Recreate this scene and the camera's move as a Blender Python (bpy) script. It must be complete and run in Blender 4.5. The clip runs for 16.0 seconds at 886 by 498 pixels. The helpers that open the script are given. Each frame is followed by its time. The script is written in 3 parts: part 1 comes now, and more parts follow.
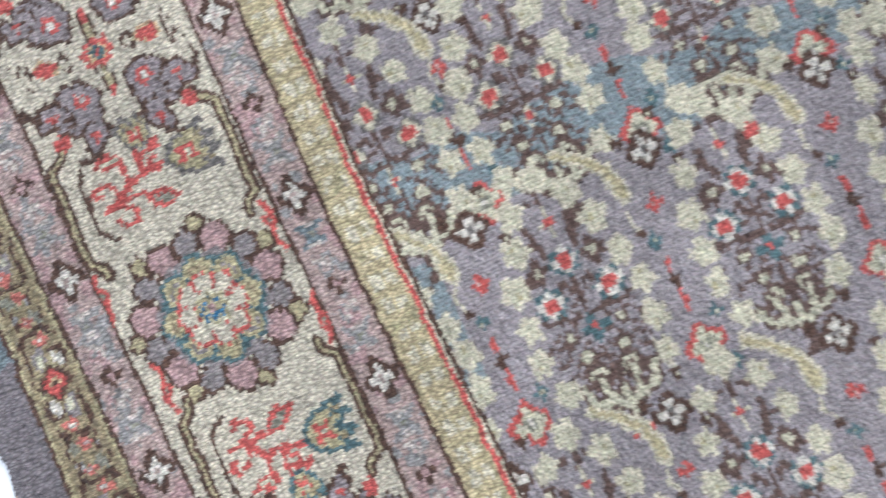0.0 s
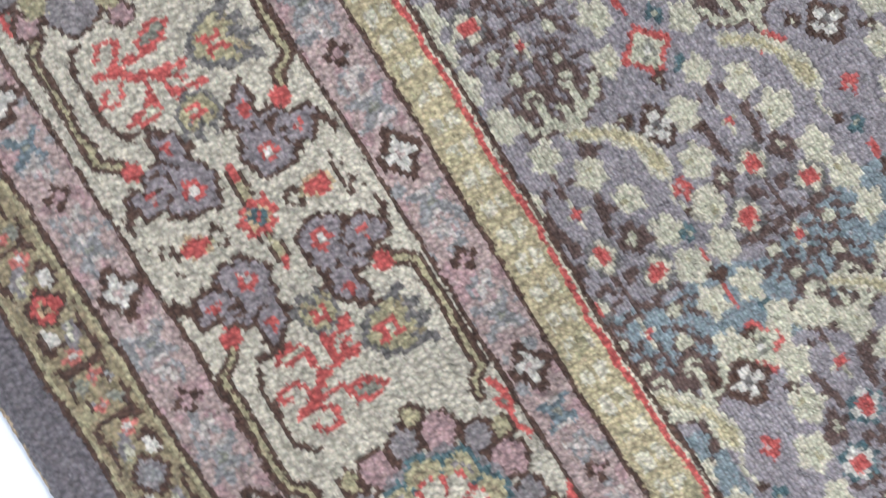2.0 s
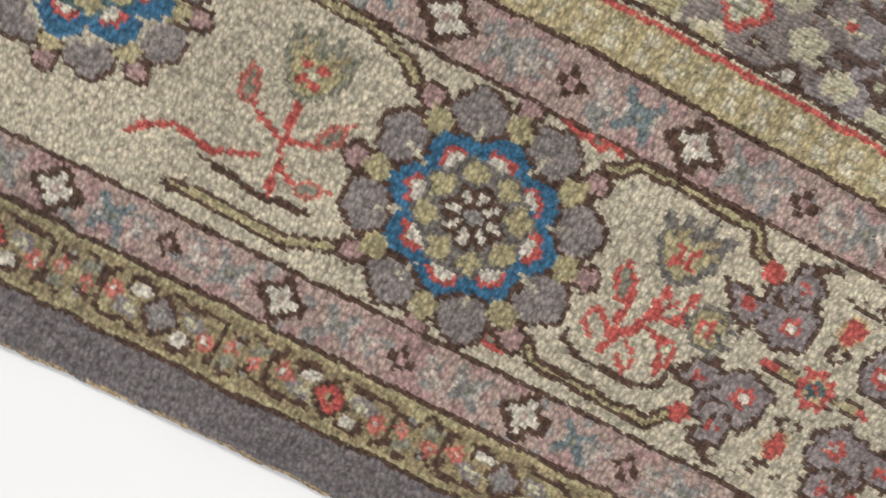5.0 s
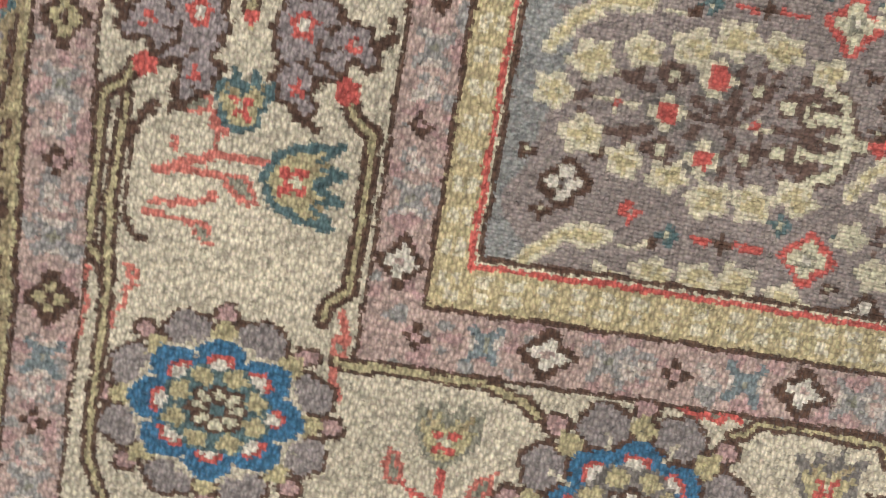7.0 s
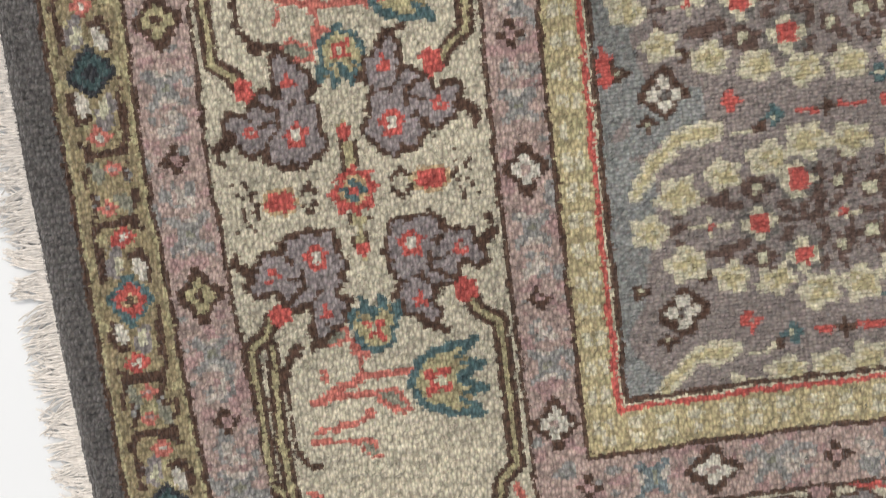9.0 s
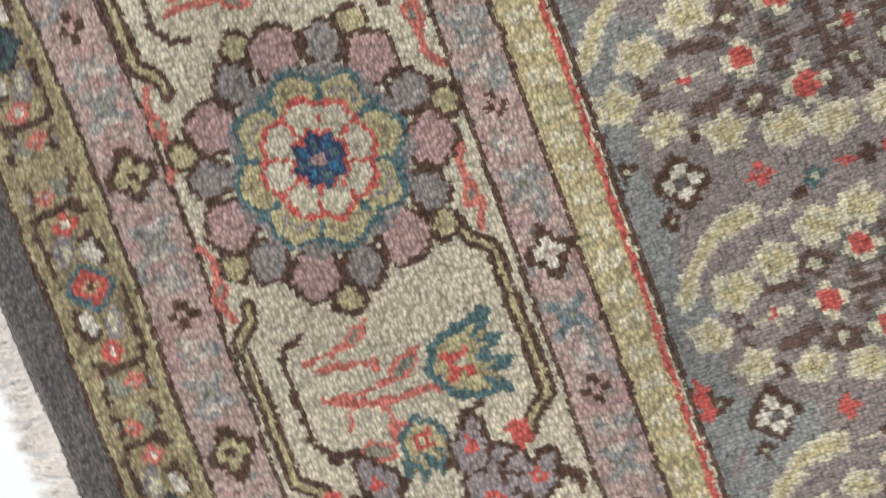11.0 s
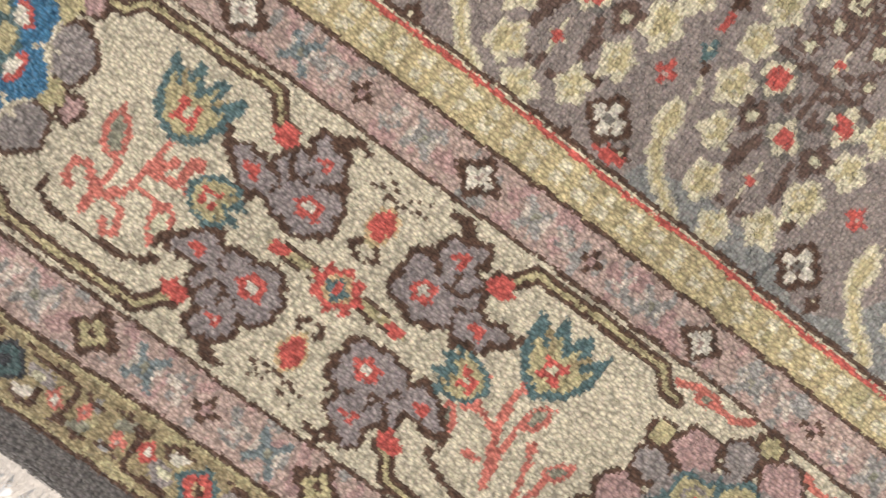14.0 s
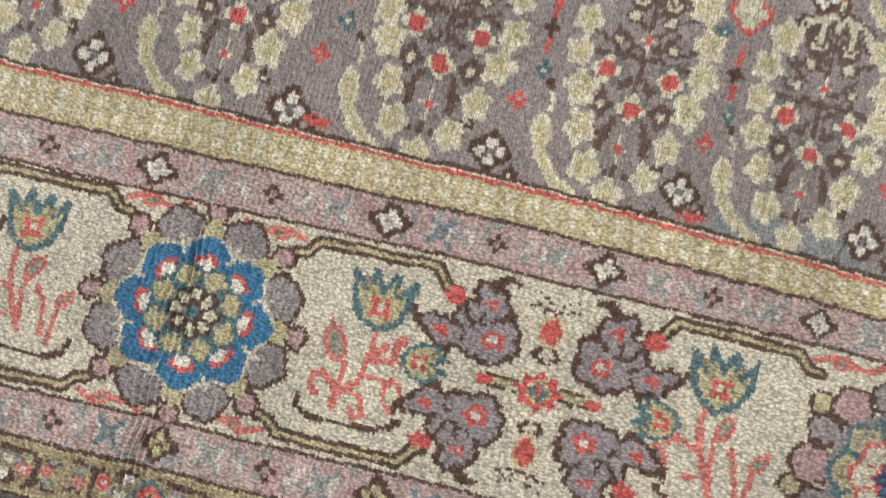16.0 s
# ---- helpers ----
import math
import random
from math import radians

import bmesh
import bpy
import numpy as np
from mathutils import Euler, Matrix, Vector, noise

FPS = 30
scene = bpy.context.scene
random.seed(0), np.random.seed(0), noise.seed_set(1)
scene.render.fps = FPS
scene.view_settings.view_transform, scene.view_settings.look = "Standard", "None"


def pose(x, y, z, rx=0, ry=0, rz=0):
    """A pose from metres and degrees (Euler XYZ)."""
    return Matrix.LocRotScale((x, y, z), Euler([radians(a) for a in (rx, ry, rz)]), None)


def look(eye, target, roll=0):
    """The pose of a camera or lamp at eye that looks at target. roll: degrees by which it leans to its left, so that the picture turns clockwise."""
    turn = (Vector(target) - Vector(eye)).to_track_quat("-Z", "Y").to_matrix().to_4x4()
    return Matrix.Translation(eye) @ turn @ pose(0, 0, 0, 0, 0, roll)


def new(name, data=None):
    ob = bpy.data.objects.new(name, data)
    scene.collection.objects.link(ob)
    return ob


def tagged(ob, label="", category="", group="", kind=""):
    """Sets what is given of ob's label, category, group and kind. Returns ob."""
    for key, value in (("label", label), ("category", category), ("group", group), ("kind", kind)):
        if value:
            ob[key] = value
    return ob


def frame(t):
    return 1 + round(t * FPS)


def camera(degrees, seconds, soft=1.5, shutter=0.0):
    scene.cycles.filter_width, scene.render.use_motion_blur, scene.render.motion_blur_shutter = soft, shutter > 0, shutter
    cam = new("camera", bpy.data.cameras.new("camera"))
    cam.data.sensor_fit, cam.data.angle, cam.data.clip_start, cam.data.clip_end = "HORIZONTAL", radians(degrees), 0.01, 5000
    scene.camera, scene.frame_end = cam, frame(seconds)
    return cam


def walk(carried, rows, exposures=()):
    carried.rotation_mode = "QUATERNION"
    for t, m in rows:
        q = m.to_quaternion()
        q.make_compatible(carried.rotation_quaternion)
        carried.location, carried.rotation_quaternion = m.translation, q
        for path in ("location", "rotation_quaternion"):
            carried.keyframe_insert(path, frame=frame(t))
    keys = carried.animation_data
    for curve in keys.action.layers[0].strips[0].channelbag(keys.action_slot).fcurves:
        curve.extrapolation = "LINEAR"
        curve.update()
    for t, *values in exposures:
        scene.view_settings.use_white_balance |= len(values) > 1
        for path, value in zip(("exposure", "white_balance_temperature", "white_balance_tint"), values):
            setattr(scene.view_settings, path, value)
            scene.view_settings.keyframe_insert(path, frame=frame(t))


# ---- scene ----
# ---- camera and its walk ----
cam = camera(70.0, 16.0, 1.0, 0.32)
PATH = [
    (0, (0.9966, 0.3798, 0.4882), (3.38, 1.20, 65.19)),
    (0.5, (0.9558, 0.2978, 0.4460), (2.18, 2.27, 67.76)),
    (1, (0.9102, 0.2853, 0.4195), (2.57, -0.50, 64.32)),
    (1.5, (0.8664, 0.2808, 0.4266), (1.80, -0.50, 63.61)),
    (2, (0.8081, 0.2709, 0.4044), (3.51, -0.93, 58.10)),
    (2.5, (0.7443, 0.2542, 0.4051), (4.16, -0.87, 52.81)),
    (3, (0.6961, 0.2379, 0.3945), (0.95, -0.25, 46.49)),
    (3.5, (0.6524, 0.2167, 0.3899), (-2.33, 1.17, 43.84)),
    (4, (0.5909, 0.1925, 0.3814), (-4.58, 2.21, 39.70)),
    (4.5, (0.5275, 0.1920, 0.3896), (-4.51, 2.11, 32.73)),
    (4.7, (0.5023, 0.1890, 0.3963), (-3.74, 1.96, 31.03)),
    (6.8, (0.3357, 0.3666, 0.4148), (-3.35, 1.09, 11.56)),
    (7, (0.3249, 0.3837, 0.4209), (-4.45, 0.92, 9.66)),
    (7.5, (0.2881, 0.4197, 0.4405), (-4.10, 1.07, 4.07)),
    (8, (0.2423, 0.4522, 0.4566), (-4.03, 1.15, -3.14)),
    (8.2, (0.2334, 0.4520, 0.4564), (-3.63, 1.06, -5.55)),
    (10.3, (0.2912, 0.6543, 0.4270), (-4.19, 4.35, -8.46)),
    (10.5, (0.2858, 0.6761, 0.4325), (-3.68, 4.48, -10.30)),
    (11, (0.2693, 0.7305, 0.4121), (-2.36, 3.92, -20.90)),
    (11.5, (0.2486, 0.7897, 0.4204), (-2.31, 3.12, -28.24)),
    (12, (0.2309, 0.8480, 0.4435), (-2.29, 3.13, -34.13)),
    (12.5, (0.2375, 0.9318, 0.4415), (-2.16, 0.92, -41.24)),
    (13, (0.2357, 0.9822, 0.4226), (-0.56, -0.78, -47.93)),
    (13.5, (0.2643, 1.0336, 0.4357), (-1.39, -0.36, -51.30)),
    (14, (0.2500, 1.0811, 0.4543), (-0.46, 0.68, -52.66)),
    (14.5, (0.2410, 1.1366, 0.4812), (-0.93, 1.66, -59.03)),
    (15, (0.2213, 1.1894, 0.5154), (-0.88, 2.70, -68.28)),
    (15.5, (0.2207, 1.2061, 0.5586), (1.54, 3.14, -73.68)),
    (16, (0.2341, 1.1990, 0.5952), (5.34, 2.94, -74.63)),
]
EXPOSURES = [(0.0, 0.13, 5800, 11), (1.0, 0.07, 5800, 11), (2.5, 0.03, 5900, 11), (3.5, -0.04, 6150, 10), (4.5, -0.32, 6650, 10), (6.8, -0.08, 7000, 12), (8.0, -0.32, 6750, 9),
             (10.5, -0.25, 6800, 11), (11.0, -0.18, 6600, 9), (12.0, 0.13, 6650, 9), (13.0, 0.08, 7150, 13), (14.5, 0.04, 7000, 12), (16.0, 0.04, 6550, 10)]
walk(cam, [(t, Matrix.Translation(eye) @ Euler([radians(a) for a in turn]).to_matrix().to_4x4()) for t, eye, turn in PATH], EXPOSURES)

# ---- world and light: soft overcast daylight ----
world = bpy.data.worlds.new("overcast_sky")
scene.world = world
world.use_nodes = True
wn = world.node_tree.nodes
sky = wn.new("ShaderNodeTexSky")
sky.sky_type = 'NISHITA'
sky.sun_disc = False
sky.sun_elevation, sky.sun_rotation = radians(40), radians(332)
sky.air_density, sky.dust_density = 1.0, 3.0
soft_sky = wn.new("ShaderNodeMixRGB")
soft_sky.inputs[0].default_value = 0.75
soft_sky.inputs[2].default_value = (7.4, 7.5, 7.6, 1)
world.node_tree.links.new(sky.outputs[0], soft_sky.inputs[1])
world.node_tree.links.new(soft_sky.outputs[0], wn["Background"].inputs[0])
wn["Background"].inputs[1].default_value = 0.135
sun = new("sun", bpy.data.lights.new("sun", 'SUN'))
sun.data.energy, sun.data.angle, sun.data.color = 1.8, radians(12), (1.0, 0.97, 0.93)
sun.matrix_world = look((-1.4, 2.6, 2.5), (0, 0, 0))

# ---- palette: dyed wool, linear base colours ----


def lin(r, g, b):
    return tuple(((c / 255 + 0.055) / 1.055) ** 2.4 if c > 10 else c / 255 / 12.92 for c in (r, g, b))


PALETTE = {
    "cream": (197, 188, 167), "brown": (86, 64, 53), "mauve": (142, 134, 131), "stone": (116, 111, 106), "field": (154, 146, 146), "ash": (144, 133, 128), "pink": (177, 155, 146),
    "rose": (174, 144, 140), "khaki": (176, 166, 130), "gold": (189, 177, 140), "pale": (198, 193, 167), "red": (190, 92, 85), "coral": (194, 116, 104),
    "blue": (60, 110, 142), "teal": (84, 108, 110), "sky": (136, 147, 148), "white": (211, 204, 190), "grey": (150, 147, 143),
    "edge": (122, 115, 116), "sage": (140, 138, 122), "olive": (148, 134, 106), "navy": (56, 72, 100), "tan": (192, 166, 130),
    "twig": (100, 80, 72), "straw": (186, 172, 135), "milk": (194, 183, 172), "ink": (56, 58, 62), "bottle": (70, 90, 90),
    "ivory": (205, 197, 172), "petrol": (118, 129, 131), "lilac": (146, 136, 135), "slate": (100, 96, 94), "moss": (153, 139, 108), "mist": (140, 141, 138),
}
WEAR = 0.99
NAMES = list(PALETTE)
COL = {n: i for i, n in enumerate(NAMES)}

# ---- the rug's plan: selvedge side along x, fringed side along y, corner near the origin ----
WEST_Y = (0.10, 0.28, 0.55, 0.87, 1.20, 1.60, 2.10)
WEST_X = ((-.040, -.041, -.056, -.062, -.066, -.076, -.090), (-.012, -.013, -.022, -.023, -.030, -.048, -.065),
          (.050, .048, .034, .041, .026, .004, -.018), (.094, .092, .079, .086, .072, .047, .020),
          (.279, .279, .277, .284, .275, .257, .235), (.319, .318, .316, .321, .318, .302, .282),
          (.343, .342, .342, .351, .352, .345, .330))
SOUTH_X = (0.10, 0.30, 0.50, 0.70, 0.90, 1.15, 1.40)
SOUTH_Y = ((-.040, -.021, -.007, .004, .007, .010, .012), (.004, .016, .031, .038, .048, .055, .060),
           (.058, .068, .077, .086, .094, .108, .115), (.098, .106, .115, .124, .130, .142, .148),
           (.266, .270, .274, .279, .279, .284, .288), (.306, .311, .317, .318, .313, .321, .325),
           (.337, .341, .347, .347, .343, .352, .356))


def west(k, y):
    return np.interp(y, WEST_Y, WEST_X[k])


def south(k, x):
    return np.interp(x, SOUTH_X, SOUTH_Y[k])


# A cell of the grid is half a knot each way.
KX, KY = 0.0016, 0.0013
X0, Y0, X1, Y1 = -0.10, -0.05, 1.38, 2.08
NX, NY = int((X1 - X0) / KX) // 2 * 2, int((Y1 - Y0) / KY) // 2 * 2
rng = np.random.default_rng(7)


def smooth_noise(shape, cell, amp):
    """Noise that varies over about cell knots."""
    h, w = shape[0] // cell + 3, shape[1] // cell + 3
    n = rng.normal(0, 1, (h, w))
    fy, fx = np.arange(shape[0]) / cell, np.arange(shape[1]) / cell
    iy, ix = fy.astype(int), fx.astype(int)
    ty, tx = (fy - iy)[:, None], (fx - ix)[None]
    ty, tx = ty * ty * (3 - 2 * ty), tx * tx * (3 - 2 * tx)
    a, b = n[iy][:, ix], n[iy][:, ix + 1]
    c, d = n[iy + 1][:, ix], n[iy + 1][:, ix + 1]
    return amp * ((a * (1 - tx) + b * tx) * (1 - ty) + (c * (1 - tx) + d * tx) * ty)


gx = X0 + (np.arange(NX) + 0.5) * KX
gy = Y0 + (np.arange(NY) + 0.5) * KY
TX, TY = np.meshgrid(gx, gy)
# The weaver's hand: lines wander by about a knot, and shapes step from knot to knot.
FX = TX + smooth_noise(TX.shape, 9, 0.0006) + smooth_noise(TX.shape, 3, 0.0003)
FY = TY + smooth_noise(TX.shape, 9, 0.0006) + smooth_noise(TX.shape, 3, 0.0003)


def by_knot(grid):
    """Each knot of two by two cells takes its mean."""
    mean = grid.reshape(NY // 2, 2, NX // 2, 2).mean((1, 3))
    return np.repeat(np.repeat(mean, 2, 0), 2, 1)


WX = by_knot(TX + smooth_noise(TX.shape, 12, 0.0007) + smooth_noise(TX.shape, 4, 0.0006))
WY = by_knot(TY + smooth_noise(TX.shape, 12, 0.0007) + smooth_noise(TX.shape, 4, 0.0006))
colour = np.zeros(TX.shape, np.int8)
owner = np.zeros(TX.shape, np.int32)
PARTS = []


def part_id(name, label="", under=None):
    PARTS.append((name, label, under))
    return len(PARTS) - 1


class Motif:
    """Draws in a frame of its own: c is its middle, u its long axis, (su, sv) metres to a unit."""

    def __init__(self, name, c, u, su, sv, reach, label="", bands=(0, 7), skew=0.0, fine=False):
        self.own = self.root = part_id(name, label) if name else None
        r = reach * max(su, sv)
        i0, i1 = max(0, int((c[0] - r - X0) / KX)), min(NX, int((c[0] + r - X0) / KX) + 1)
        j0, j1 = max(0, int((c[1] - r - Y0) / KY)), min(NY, int((c[1] + r - Y0) / KY) + 1)
        self.s = (slice(j0, max(j0, j1)), slice(i0, max(i0, i1)))
        x, y = (FX if fine else WX)[self.s] - c[0], (FY if fine else WY)[self.s] - c[1]
        x = x - skew * y
        n = math.hypot(*u)
        ux, uy = u[0] / n, u[1] / n
        self.u, self.v = (x * ux + y * uy) / su, (-x * uy + y * ux) / sv
        self.col, self.ids = colour[self.s], owner[self.s]
        self.room = (band[self.s] >= bands[0]) & (band[self.s] <= bands[1])

    def piece(self, name, label=""):
        """What is drawn from here on is a part of its own."""
        self.own = part_id(name, label, self.root)
        return self

    def put(self, mask, col):
        mask = mask & self.room
        self.col[mask] = COL[col]
        if self.own is not None:
            self.ids[mask] = self.own

    def disc(self, a, b, ra, rb, col, ang=0.0, lobes=0, deep=0.0, phase=0.0):
        c, s = math.cos(radians(ang)), math.sin(radians(ang))
        du, dv = self.u - a, self.v - b
        p, q = (du * c + dv * s) / ra, (-du * s + dv * c) / rb
        edge = 1.0 if not lobes else 1 + deep * np.cos(lobes * np.arctan2(q, p) + phase)
        self.put(p * p + q * q < edge * edge, col)

    def ring(self, a, b, r, w, col):
        d = np.hypot(self.u - a, self.v - b)
        self.put(abs(d - r) < w / 2, col)

    def stroke(self, pts, w, col):
        mask = np.zeros(self.u.shape, bool)
        for (a, b), (c, d) in zip(pts[:-1], pts[1:]):
            du, dv = c - a, d - b
            t = np.clip(((self.u - a) * du + (self.v - b) * dv) / (du * du + dv * dv + 1e-9), 0, 1)
            mask |= (self.u - a - t * du) ** 2 + (self.v - b - t * dv) ** 2 < (w / 2) ** 2
        self.put(mask, col)

    def poly(self, pts, col):
        mask = np.zeros(self.u.shape, bool)
        for (a, b), (c, d) in zip(pts, pts[1:] + pts[:1]):
            if b == d:
                continue
            cross = (b > self.v) != (d > self.v)
            mask ^= cross & (self.u < (c - a) * (self.v - b) / (d - b) + a)
        self.put(mask, col)


# ---- bands of the rug, each its own strip of pile ----
band = np.full(TX.shape, -1)
ragged = smooth_noise(TX.shape, 26, .0013) + smooth_noise(TX.shape, 5, .0005)
for k in range(7):
    wave = ragged if k == 0 else 0
    band[(FX > west(k, FY) + wave) & (FY > south(k, FX) + wave)] = k
inside = np.minimum(FX - west(6, FY), FY - south(6, FX))
band[(band == 6) & (inside > .008)] = 7
BANDS = [("selvedge_strip", "plain mauve-grey woven outer strip"), ("outer_border", "khaki outer border strip with small blossoms"),
         ("outer_guard", "faded pink outer guard stripe"), ("main_border", "wide cream main border"), ("inner_guard", "faded pink inner guard stripe"),
         ("gold_stripe", "khaki gold stripe"), ("field_outline", "red and brown line round the field"), ("field", "grey-mauve field of the rug")]
GROUND = ("edge", "khaki", "pink", "cream", "pink", "straw", "brown", "field")
for k, (n, label) in enumerate(BANDS):
    own = part_id(n, label)
    owner[band == k], colour[band == k] = own, COL[GROUND[k]]


def dist_line(k):
    """Metres inward from line k, along whichever side is nearer."""
    return np.minimum(FX - west(k, FY), FY - south(k, FX))


def rule(k, a, b, col):
    d = dist_line(k)
    colour[(d > a) & (d < b) & (band >= 0)] = COL[col]


# Abrash: the field's wool turns bluish in bands across the loom.
blotch = smooth_noise(TX.shape, 26, 0.016)
colour[(band == 0) & (abs(TX - .893 + blotch * .3) < .018) & (TY < .2)] = COL["petrol"]
f = band == 7
colour[f & (abs(TX - 0.925 + blotch * 0.5) < 0.026)] = COL["sky"]
colour[f & (TX + blotch * 2 < 0.60)] = COL["ash"]
colour[f & (TX + blotch < 0.376) & (TY + 4 * blotch < 1.0)] = COL["mist"]
colour[f & (abs(TY - 0.535 + blotch) < 0.012) & (TX < 0.42)] = COL["mist"]
colour[f & (abs(TX - 1.02) < 0.05) & (TY < 0.372)] = COL["sky"]
fleck = rng.random(TX.shape)
pinkish = (band == 2) | (band == 4)
mottle = smooth_noise(TX.shape, 6, 1.0)
colour[pinkish & (mottle > 0.95)] = COL["grey"]
colour[pinkish & (mottle < -0.6)] = COL["rose"]
colour[f & (fleck < 0.06)] = COL["mauve"]
colour[band == 1] = COL["moss"]
colour[(band == 1) & (mottle > 0.7)] = COL["olive"]
colour[(band == 1) & (mottle < -0.9)] = COL["khaki"]
colour[(band == 0) & (WX - west(0, WY) < WY - south(0, WX)) & (TY > .02)] = COL["slate"]
# A paler overcast thread along the very edge of the selvedge.
edge = (FY - south(0, FX) < .0032) & (band == 0) & (FX - west(0, FY) > .02)
colour[edge] = COL["tan"]
colour[edge & (mottle > .6)] = COL["stone"]
# Gold stripe: soft paler squares in two rows.
along = np.where(WX - west(6, WY) < WY - south(6, WX), WY, WX)
across = dist_line(5)
g = (band == 5)
wide = np.where(WX - west(6, WY) < WY - south(6, WX), west(6, WY) - west(5, WY), south(6, WX) - south(5, WX))
rows = abs(abs(across / wide - .54) - .18) < .13
colour[g & (np.sin(along * 2 * np.pi / 0.0205) + mottle * .28 > -.05) & rows & (fleck < .92)] = COL["ivory"]
colour[g & (mottle > 1.1)] = COL["khaki"]

rule(1, -.0015, .0022, "brown")
rule(1, .0022, .0045, "khaki")
rule(2, -.0045, -.002, "khaki")
rule(2, -.002, .0018, "brown")
rule(3, -.0016, .0018, "brown")
rule(4, -.0016, .0018, "brown")
rule(5, -.0018, .0018, "brown")
rule(6, -.0010, .0030, "red")
rule(6, .0030, .0046, "ivory")
rule(6, .0046, .0088, "brown")


# ---- motifs ----
def blossom(m, a, b, r, petals="white", core="red", rim="brown"):
    m.disc(a, b, r * 1.5, r * 1.5, rim, lobes=5, deep=.12)
    m.disc(a, b, r * 1.1, r * 1.1, petals, lobes=6, deep=.18)
    m.disc(a, b, r * .45, r * .45, core)


def guard_flower(c, u, size, kind):
    m = Motif("guard_blossom", c, u, size, size, 2.2, "", (2, 4))
    if kind == 0:
        m.disc(0, 0, 1.05, .92, "brown", lobes=4, deep=.2)
        m.disc(0, 0, .6, .54, "white", lobes=4, deep=.3, phase=.5)
        m.disc(0, 0, .2, .2, "pink")
    elif kind == 1:
        m.disc(0, 0, .56, .56, "brown", lobes=4, deep=.3)
        m.disc(0, 0, .26, .26, "rose")
    else:
        m.disc(0, 0, .95, .9, "brown", lobes=4, deep=.2)
        m.disc(0, 0, .55, .55, "khaki", lobes=4, deep=.25)
        m.disc(0, 0, .22, .2, "brown")


def guard_star(c, u, size, dye):
    """A grey four-armed leaf on a pale ground."""
    m = Motif(None, c, u, size, size, 2, "", (2, 4))
    for e in (-1, 1):
        m.stroke([(e * .62, -.6), (e * .5, 0), (e * .62, .6)], .26, "milk")
    m.stroke([(-.62, -.68), (.62, .68)], .36, dye)
    m.stroke([(-.62, .68), (.62, -.68)], .36, dye)
    m.disc(0, 0, .42, .4, dye)
    m.disc(0, 0, .16, .2, "sage")


def guard_curl(c, u, size, turn):
    """A pale comma of wool with a grey shadow line."""
    m = Motif(None, c, u, size, size * turn, 2, "", (2, 4))
    m.stroke([(-.45, .1), (-.3, .5), (.2, .62), (.5, .3)], .22, "grey")
    m.stroke([(-.35, -.45), (-.1, .1), (.3, .2)], .36, "milk")
    m.disc(.1, -.35, .2, .16, "grey")


def outer_diamond(c, u, half, step, kind):
    """One repeat of the outer border: a lozenge between leaves, small blossoms and bars. half: half the strip's width, step: half the repeat."""
    m = Motif("border_blossom", c, u, step / 4.9, half * .56, 11, bands=(1, 1))
    for e in (-1, 1):
        # vine along the strip's sides
        m.stroke([(e * .5, e * 1.15), (e * 1.6, e * 1.05), (e * 2.9, e * 1.2), (e * 3.4, e * .95)], .3, "brown")
        m.stroke([(e * 3.4, e * .95), (e * 3.4, e * -.5)], .36, "brown")
        m.stroke([(e * 3.4, e * -.5), (e * 3.0, e * -.95)], .3, "brown")
        m.disc(e * 3.4, e * -.65, .42, .26, "brown")
        # mauve drop with a pale heart
        m.disc(e * 1.75, e * .42, .75, .4, "mauve", -14)
        m.disc(e * 1.6, e * .36, .42, .2, "pale", -14)
        # white leaf in a brown hook
        m.stroke([(e * .9, e * -.95), (e * 1.5, e * -1.05), (e * 2.1, e * -.8), (e * 1.9, e * -.35)], .34, "brown")
        m.disc(e * 1.35, e * -.6, .5, .3, "white", 18)
        m.disc(e * .62, e * 1.02, .3, .2, "olive")
        # small blossoms
        m.disc(e * 2.72, e * -.08, .42, .44, "coral" if kind else "red", lobes=4, deep=.14)
        m.disc(e * 2.72, e * -.08, .16, .18, "white")
        m.disc(e * 4.1, e * .3, .34, .36, "coral", lobes=4, deep=.18)
        m.disc(e * 4.1, e * .3, .12, .13, "pink")
        m.disc(e * 4.2, e * -.45, .55, .3, "sage", 30)
        m.disc(e * 4.45, e * .85, .3, .24, "grey")
        m.stroke([(e * 3.8, e * 1.05), (e * 4.3, e * .75), (e * 4.75, e * .95)], .22, "brown")
        m.stroke([(e * 4.75, e * -.9), (e * 4.3, e * -.95), (e * 4.0, e * -.75)], .24, "brown")
    m.piece("border_lozenge", "small stepped lozenge")
    rim, mid, heart = (("teal", "red", "brown"), ("ink", "bottle", "ink"), ("brown", "red", "brown"), ("brown", "mauve", "grey"))[kind]
    for r, col in ((1.2, rim), (.86, mid), (.4, "tan" if kind in (0, 2) else heart), (.28, heart)):
        m.poly([(-r, 0), (-r * .45, r * .62), (0, r * .95), (r * .45, r * .62), (r, 0), (r * .45, -r * .62), (0, -r * .95), (-r * .45, -r * .62)], col)


def petals(m, n, radius, size, cols, phase=0.0, edge=.042, oval=1.0):
    """A wreath of overlapping petals, each with its dark outline."""
    for k in range(n):
        t = 2 * math.pi * k / n + phase
        p, q, r = math.cos(t) * radius, math.sin(t) * radius, size if np.isscalar(size) else size[k % len(size)]
        m.piece("petal")
        m.disc(p, q, r * oval + edge, r + edge, "brown", math.degrees(t), lobes=5, deep=.05)
        m.disc(p, q, r * oval, r, cols[k % len(cols)], math.degrees(t), lobes=5, deep=.07)


